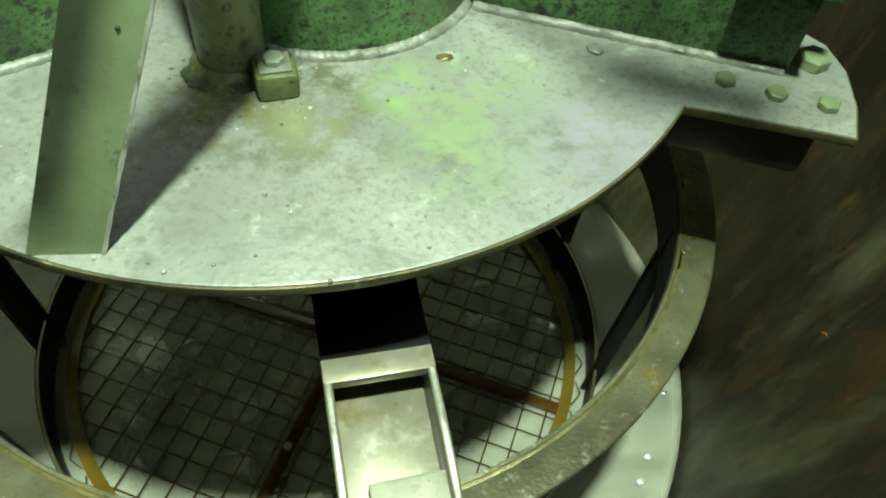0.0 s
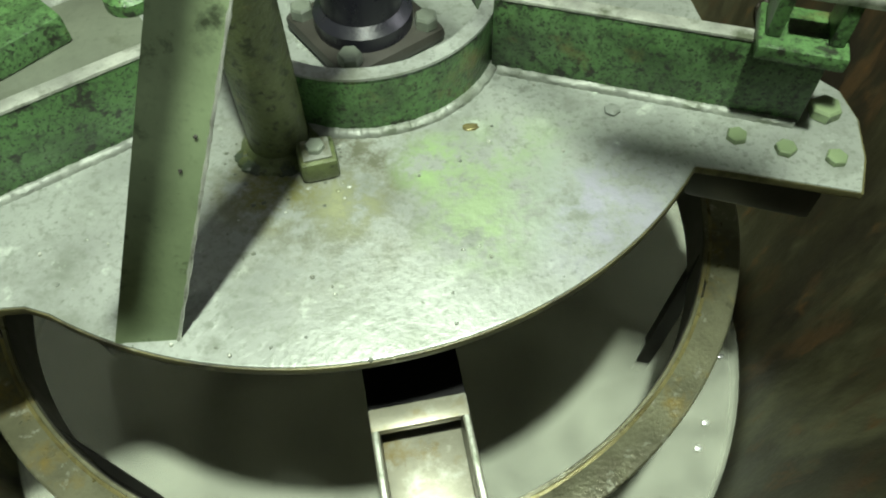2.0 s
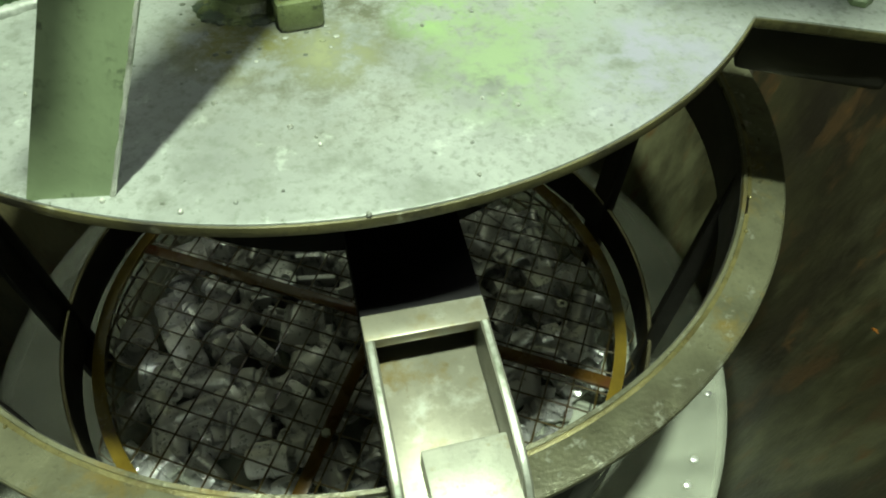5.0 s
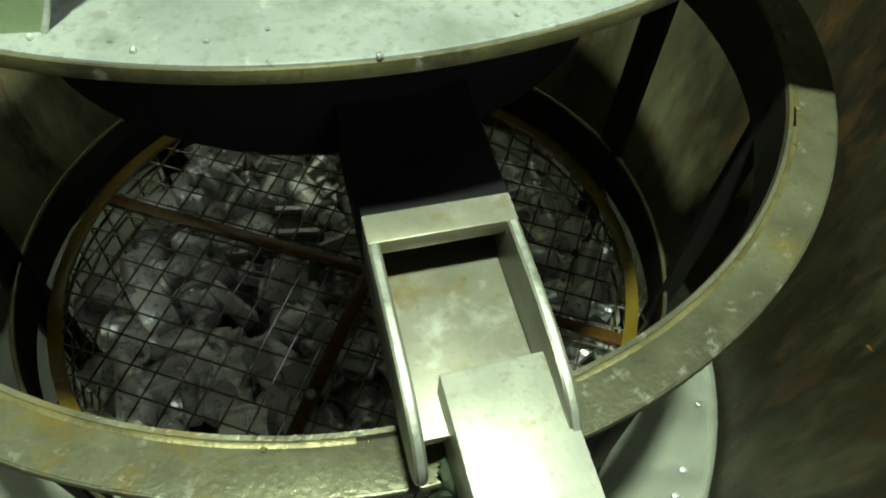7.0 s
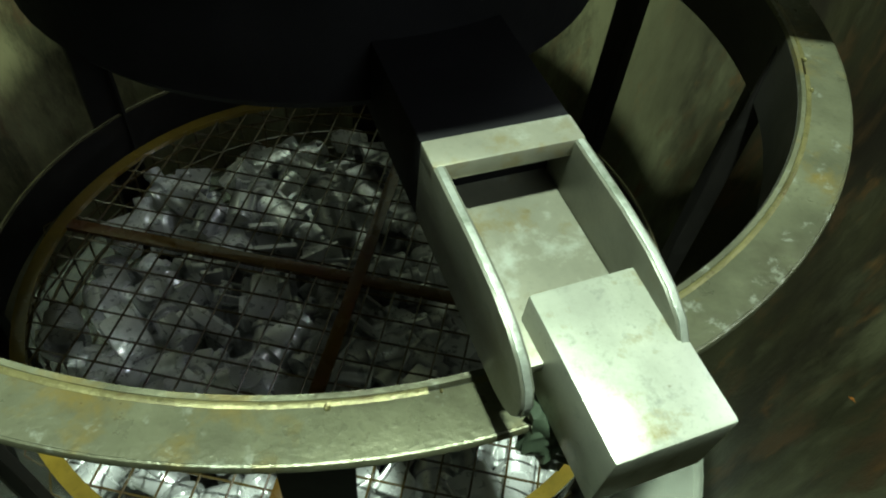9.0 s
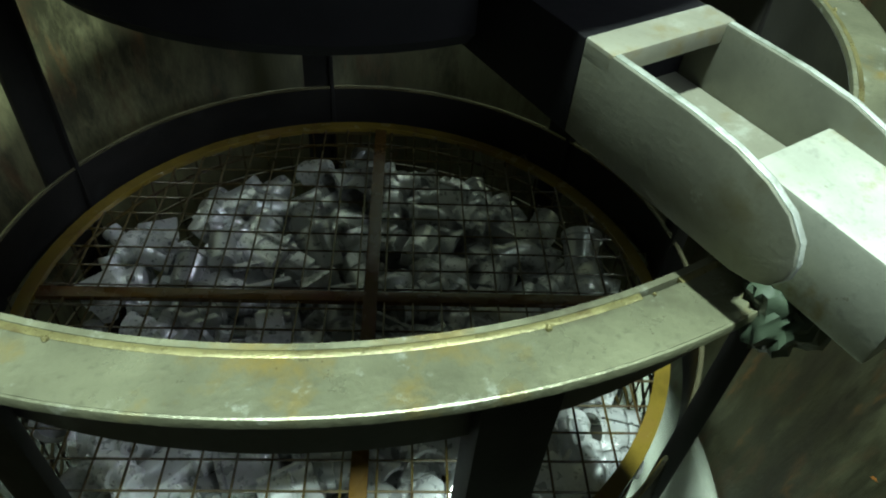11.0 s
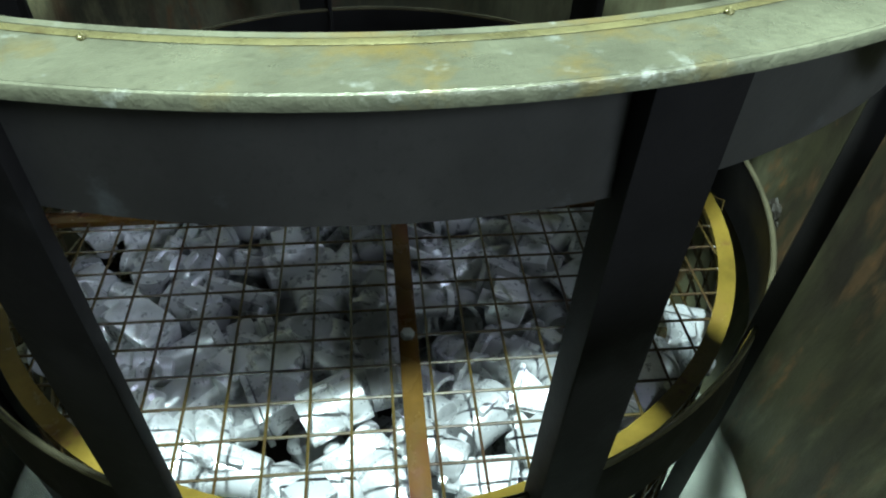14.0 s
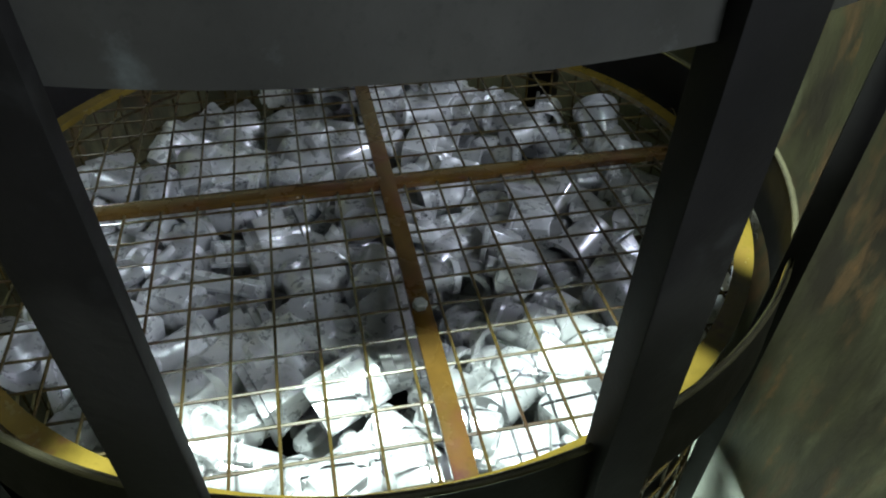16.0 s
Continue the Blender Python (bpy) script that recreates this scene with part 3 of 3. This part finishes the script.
# ---- outrigger arm under the plate, resting over the ring ----
def build_arm():
    arm = thing("outrigger_arm", "bare aluminium channel arm with a solid end block", "bracket")
    A = pose(0.0435, -0.416, -0.148, 0, 0, 2) @ pose(0, 0, 0, 3, 0, 0)
    w = 0.0555
    side = [(0.004, 0.0), (-0.085, 0.0), (-0.12, -0.0025), (-0.145, -0.008), (-0.163, -0.0165), (-0.174, -0.028), (-0.178, -0.041), (-0.177, -0.052), (-0.171, -0.062), (-0.161, -0.068), (-0.147, -0.071), (0.004, -0.071)]
    for s in (-1, 1):
        m = A @ Matrix(((0, 0, 1, s * (w - 0.0045)), (1, 0, 0, 0), (0, 1, 0, 0), (0, 0, 0, 1)))
        cheek = part("side_wall", prism(side, -0.0045, 0.0045, 0.002, m=m), M_CHEEK, arm)
        lip = side[:9]
        worn = [(y * 1.004 - 0.0003, z + 0.0006 if z > -0.03 else z) for y, z in lip] + [(y * 0.985 + 0.001, z - 0.002 if z > -0.03 else z) for y, z in lip[::-1]]
        part("worn_edge", prism(worn, -0.0024, 0.0024, 0.0006, m=m), M_EDGE, cheek, "edge rubbed bright")
    part("pan_floor", box(-w + 0.009, -0.150, -0.060, w - 0.009, 0.02, -0.050, 0.002, m=A), M_PAN, arm)
    part("bridge", box(-w, -0.022, -0.014, w, 0.004, 0.001, 0.002, m=A), M_PAN, arm, "cross plate")
    # the tail's black is the plate's shade put into the colour
    part("tail", box(-w, 0.0045, -0.071, w, 0.20, 0.0, 0.002, m=A), M_UNDERSHADE, arm, "closed box section running in under the plate")
    blk = pose(0.061, -0.53, -0.177, 0, 0, 3) @ pose(0, 0, 0, 6, 0, 0)
    part("end_block", box(-0.040, -0.112, -0.062, 0.040, 0.0, 0.0, 0.003, m=blk), M_BLOCK, arm, "solid worn end block")
    part("foot", lump(0.033, 5, m=blk @ pose(-0.014, -0.055, -0.088) @ Matrix.Diagonal((1.1, 0.8, 1.0, 1)), sub=4), M_SMEAR, arm, "lumpy rusted foot under the block")
    return arm


# ---- carrier: ring, straps, lower hoop ----
RING_Z, MESH_Z = -0.26, -0.7545
STRAPS = (-140.8, -103.2, -66, -20, 14.5, 70, 127.5, 176)
ANGLE = ((-0.005, 0.035), (0.005, 0.035), (0.005, -0.021), (-0.019, -0.021), (-0.019, -0.014), (-0.005, -0.014))
def build_carrier():
    car = thing("basket_carrier", "stained steel ring carrier with long dark hanger bars", "basket carrier")
    ring = part("ring_flange", lathe([(0.5335, RING_Z - 0.0005), (0.535, RING_Z), (0.5735, RING_Z), (0.5735, RING_Z - 0.008), (0.5335, RING_Z - 0.008)], 144), M_RING, car, "flat steel flange, grey with yellow stains")
    part("flange_edge", lathe([(0.5738, RING_Z), (0.5752, RING_Z - 0.0005), (0.576, RING_Z - 0.002), (0.576, RING_Z - 0.007), (0.5738, RING_Z - 0.008)], 144), M_RING, ring, "edge of the flange worn bright")
    part("ring_web", lathe([(0.524, RING_Z - 0.004), (0.5315, RING_Z - 0.004), (0.5315, RING_Z - 0.098), (0.524, RING_Z - 0.098)], 144), M_DARK, car, "dark upright band under the flange")
    part("ring_crest", lathe([(0.5245, RING_Z - 0.0035), (0.5312, RING_Z - 0.0035), (0.5302, RING_Z + 0.0012), (0.5258, RING_Z + 0.0015)], 144), M_RING, ring, "yellowed top edge of the band")
    rnd = random.Random(3)
    a = 0.0
    while a < 352:
        run = rnd.uniform(24, 66)
        part("weld_bead", lathe([(0.530, RING_Z - 0.003), (0.5355, RING_Z + 0.0004), (0.533, RING_Z + 0.0012), (0.5306, RING_Z + 0.001)], 40, a, a + run), M_BEAD, ring)
        a += run + rnd.uniform(2, 5)
    for i in range(12):
        a = radians(rnd.uniform(0, 360))
        r = rnd.uniform(0.532, 0.537)
        part("weld_spatter", lump(rnd.uniform(0.0012, 0.0026), i, m=pose(r * math.cos(a), r * math.sin(a), RING_Z + 0.001)), M_BEAD, ring)
    for a in STRAPS:
        part("strap", prism(ANGLE, -0.99, -0.010, 0.0015, m=pose(0, 0, 0, 0, 0, a) @ pose(0.544, 0, RING_Z, 0, 3.6, 0)), M_STRAP, car, "dark oily angle bar")
    hoop = part("hoop", lathe([(0.503, -0.69), (0.509, -0.69), (0.509, -0.775), (0.503, -0.775)], 128), M_STRAP, car, "dark lower hoop")
    lip = [(0.506 + 0.0036 * math.cos(2 * math.pi * k / 10), -0.688 + 0.0036 * math.sin(2 * math.pi * k / 10)) for k in range(10)]
    part("hoop_edge", lathe(lip[::-1], 128), M_WET, hoop, "wet glistening rolled edge")
    return car


# ---- basket with its mesh lid ----
BAR_DEG, CROSS = -29.2, (0.029, -0.016)
def build_basket():
    bas = thing("wire_basket", "round wire basket with a rusty mesh lid", "basket")
    rim = part("lid_rim", lathe([(0.459, MESH_Z + 0.003), (0.480, MESH_Z + 0.003), (0.480, MESH_Z - 0.006), (0.459, MESH_Z - 0.006)], 128), M_RESIN, bas, "flat rim with yellow and brown resin stains")
    m0 = pose(CROSS[0], CROSS[1], MESH_Z, 0, 0, BAR_DEG)
    R = 0.462
    def chord(axis, off):
        # ends of a line across the lid, in the bars' space
        c = m0.inverted() @ Vector((0, 0, MESH_Z))
        k = off - (c.y if axis == 0 else c.x)
        if abs(k) >= R - 0.01:
            return None
        h = math.sqrt(R * R - k * k)
        return (c.x - h, c.x + h) if axis == 0 else (c.y - h, c.y + h)
    for axis in (0, 1):
        a, b = chord(axis, 0)
        bx = box(a, -0.011, -0.009, b, 0.011, 0.000, 0.0015, m=m0) if axis == 0 else box(-0.011, a, -0.008, 0.011, b, 0.001, 0.0015, m=m0)
        part("crossbar", bx, M_BAR, bas, "flat brown crossbar")
        for i in range(-12, 13):
            off = i * 0.043 + (0.0215 if i >= 0 else 0.0215)
            ch = chord(axis, off)
            if not ch:
                continue
            z = -0.007 if axis == 0 else -0.0035
            p, q = ((ch[0], off, z), (ch[1], off, z)) if axis == 0 else ((off, ch[0], z), (off, ch[1], z))
            part("wire", rod(m0 @ Vector(p), m0 @ Vector(q), 0.0017), M_WIRE, bas)
    rnd = random.Random(5)
    for deg in (-160, -152, -35, -28, -20, -12, 20, 150):
        a, k = radians(deg), radians(rnd.uniform(4, 8))
        pts = [(r * math.cos(a + w * k), r * math.sin(a + w * k), MESH_Z + z) for r, w, z in ((0.462, 0, -0.006), (0.482, 0.1, 0.002), (0.494, 0.5, 0.0), (0.484, 0.9, -0.008), (0.468, 1.0, -0.014))]
        part("tie_wire", tube(pts, 0.0012, 6), M_WIRE, bas, "loose bent wire end")
    b = part("bolt", hexbolt(0.014, 0.007), M_EDGE, bas)
    b.matrix_local = pose(-0.091, -0.229, MESH_Z + 0.001)
    side = bmesh.new()
    for i in range(64):
        a = 2 * math.pi * i / 64
        rod((0.474 * math.cos(a), 0.474 * math.sin(a), MESH_Z - 0.006), (0.474 * math.cos(a), 0.474 * math.sin(a), -1.12), 0.002, 5, bm=side)
    for z in (-0.80, -0.845, -0.89, -0.935, -0.98, -1.03, -1.08, -1.12):
        lathe([(0.472, z - 0.002), (0.476, z - 0.002), (0.476, z + 0.002), (0.472, z + 0.002)], 72, bm=side)
    part("side_mesh", side, M_WIRE, bas, "wire mesh side")
    part("basket_floor", cyl(0.47, -1.13, -1.12, 64), M_DARK, bas, "dark perforated floor")
    return bas


# ---- castings in the basket ----
def casting_shapes():
    """Each kind: its body first, then the pieces cast on to it."""
    along = pose(0, 0, 0, 0, 90, 0)
    pts = [(0.045 * math.sin(a), 0, 0.045 * (1 - math.cos(a)) - 0.02) for a in [i * math.pi / 16 for i in range(9)]]
    plate = box(-0.06, -0.03, -0.006, 0.06, 0.03, 0.004, 0.003)
    hopper = cyl(0.058, -0.03, 0.035, 4, r2=0.034, m=pose(0, 0, 0, 0, 0, 45))
    hopper = bevel(hopper, 0.004)
    return [
        [("casting", lathe([(0.0, -0.055), (0.022, -0.055), (0.026, -0.05), (0.026, -0.03), (0.034, -0.028), (0.036, -0.02), (0.036, 0.012), (0.03, 0.016), (0.03, 0.05), (0.022, 0.056), (0.0, 0.056)], 24, m=along)),
         ("nozzle", lathe([(0.009, 0.0), (0.018, 0.0), (0.018, 0.03), (0.02, 0.032), (0.02, 0.044), (0.009, 0.044), (0.009, 0.02)], 22, m=pose(-0.01, 0, 0.02, 20, 0, 0))),
         ("ear", box(0.03, -0.04, -0.006, 0.044, 0.04, 0.006, 0.003))],
        [("casting", lathe([(0.0, -0.05), (0.030, -0.05), (0.033, -0.045), (0.041, 0.03), (0.046, 0.032), (0.046, 0.046), (0.036, 0.046), (0.034, 0.0), (0.0, -0.01)], 28, m=along)),
         ("lug", box(-0.02, -0.006, 0.03, 0.02, 0.006, 0.05, 0.003))],
        [("casting", box(-0.045, -0.034, -0.028, 0.045, 0.034, 0.022, 0.01)),
         ("barrel", cyl(0.031, -0.044, 0.044, 24, b=0.003, m=pose(0, 0, 0.012) @ along)),
         ("boss", lathe([(0.008, 0.0), (0.017, 0.0), (0.017, 0.02), (0.008, 0.02)], 20, m=pose(0.02, 0.03, 0, -90, 0, 0))),
         ("ear", box(-0.062, -0.014, -0.022, -0.04, 0.014, -0.006, 0.004)),
         ("flange", box(0.04, -0.03, -0.026, 0.052, 0.03, 0.012, 0.003))],
        [("casting", tube([(-0.04, 0, -0.02)] + pts + [(0.045, 0, 0.05)], 0.025, 18)),
         ("flange", lathe([(0.014, 0.0), (0.033, 0.0), (0.033, 0.012), (0.014, 0.012)], 24, m=pose(0.045, 0, 0.047))),
         ("flange", lathe([(0.010, 0.0), (0.031, 0.0), (0.031, 0.012), (0.010, 0.012)], 24, m=pose(-0.04, 0, -0.02, 0, -90, 0)))],
        [("casting", lathe([(0.034, -0.056), (0.042, -0.056), (0.042, -0.015), (0.046, -0.013), (0.046, -0.007), (0.042, -0.005), (0.042, 0.056), (0.034, 0.056)], 22, 60, 300, m=along)),
         ("rail", box(-0.05, -0.05, -0.026, 0.05, -0.034, -0.018, 0.002)),
         ("rail", box(-0.05, 0.034, -0.026, 0.05, 0.05, -0.018, 0.002))],
        [("casting", hopper),
         ("flange", box(-0.046, -0.046, -0.042, 0.046, 0.046, -0.031, 0.003)),
         ("barrel", lathe([(0.012, 0.035), (0.022, 0.035), (0.022, 0.058), (0.018, 0.062), (0.012, 0.062), (0.012, 0.045)], 20))],
        [("casting", lathe([(0.0, -0.05), (0.034, -0.05), (0.034, -0.040), (0.029, -0.038), (0.029, -0.012), (0.037, -0.010), (0.037, 0.004), (0.029, 0.006), (0.029, 0.036), (0.040, 0.038), (0.040, 0.05), (0.030, 0.05), (0.028, 0.03), (0.0, 0.03)], 12, m=along)),
         ("pad", box(-0.03, -0.022, 0.018, 0.022, 0.022, 0.037, 0.003)),
         ("pad", box(-0.026, 0.018, -0.02, 0.02, 0.038, 0.02, 0.003))],
        [("casting", plate)] + [("fin", box(-0.055, y - 0.003, 0.0, 0.05, y + 0.003, 0.024, 0.001)) for y in (-0.024, 0.0, 0.024)]
        + [("boss", lathe([(0.006, -0.01), (0.014, -0.01), (0.014, 0.03), (0.006, 0.03)], 22, m=pose(0.035, 0, 0)))],
    ]


LABELS = ("silver aluminium valve body with a bored nozzle", "silver aluminium cup open at one end", "square silver aluminium housing with a boss",
          "silver aluminium pipe elbow with flanged mouths", "ribbed silver aluminium half shell", "silver aluminium hopper-shaped casting with a flange", "stepped silver aluminium barrel casting with flat pads", "flat silver aluminium bracket with fins")


def build_castings():
    kinds = []
    for pieces in casting_shapes():
        row = []
        for name, bm in pieces:
            me = bpy.data.meshes.new(name)
            bm.normal_update()
            bm.to_mesh(me)
            bm.free()
            me.set_sharp_from_angle(angle=radians(35))
            me.materials.append(M_CAST)
            row.append((name, me))
        kinds.append(row)
    rnd = random.Random(7)
    made = []
    step = 0.064
    for r in range(-10, 11):
        for c in range(-9, 10):
            x = (c + 0.5 * (r % 2)) * step + rnd.uniform(-0.014, 0.014)
            y = r * step * 0.88 + rnd.uniform(-0.014, 0.014)
            if math.hypot(x, y) > 0.440 or rnd.random() < 0.04:
                continue
            k = rnd.choice((0, 0, 1, 1, 2, 2, 3, 4, 5, 5, 6, 6, 6, 7))
            ob = new("casting", kinds[k][0][1])
            tagged(ob, LABELS[k] + ", lying in the basket", "casting", "castings in the basket")
            for name, me in kinds[k][1:]:
                new(name, me).parent = ob
            m = pose(x, y, -0.810 + rnd.uniform(-0.046, 0.008), rnd.choice({0: (60, 90, 180, 270, 300), 5: (90, 180, 270, 100)}.get(k, (0, 0, 90, 180, 270))) + rnd.uniform(-14, 14), rnd.gauss(0, 11), rnd.choice((10, 40, 100, 190, 280)) + rnd.uniform(-35, 35))
            made.append((ob, m @ Matrix.Diagonal((*[rnd.uniform(0.64, 0.84)] * 3, 1))))
    pile = bmesh.new()
    for i in range(110):
        a, rr = rnd.uniform(0, 6.283), 0.43 * math.sqrt(rnd.random())
        bmx = bmesh.new()
        bmx.from_mesh(kinds[rnd.randrange(len(kinds))][0][1])
        merge(pile, bmx, pose(rr * math.cos(a), rr * math.sin(a), -0.94 + rnd.uniform(-0.04, 0.015), rnd.uniform(0, 360), rnd.uniform(0, 90), rnd.uniform(0, 360)))
    heap = mesh_ob("casting_heap", pile, M_CAST)
    tagged(heap, "heap of silver aluminium castings deeper in the basket", "castings", kind="stuff")
    made.append((heap, Matrix()))
    return made


build_setting()
build_clods()
HEAD, ARM, CARRIER, BASKET = build_head(), build_arm(), build_carrier(), build_basket()
CASTINGS = build_castings()


def motions():
    """Everything on the hoist dips, rises and turns together."""
    for ob in (HEAD, ARM, CARRIER, BASKET):
        walk(ob, [(t, pose(0, 0, h, 0, 0, turn)) for t, h, turn in LIFT_ROWS])
    for ob, m in CASTINGS:
        ob.scale = m.to_scale()
        walk(ob, [(t, pose(0, 0, h, 0, 0, turn) @ m) for t, h, turn in LIFT_ROWS])


motions()
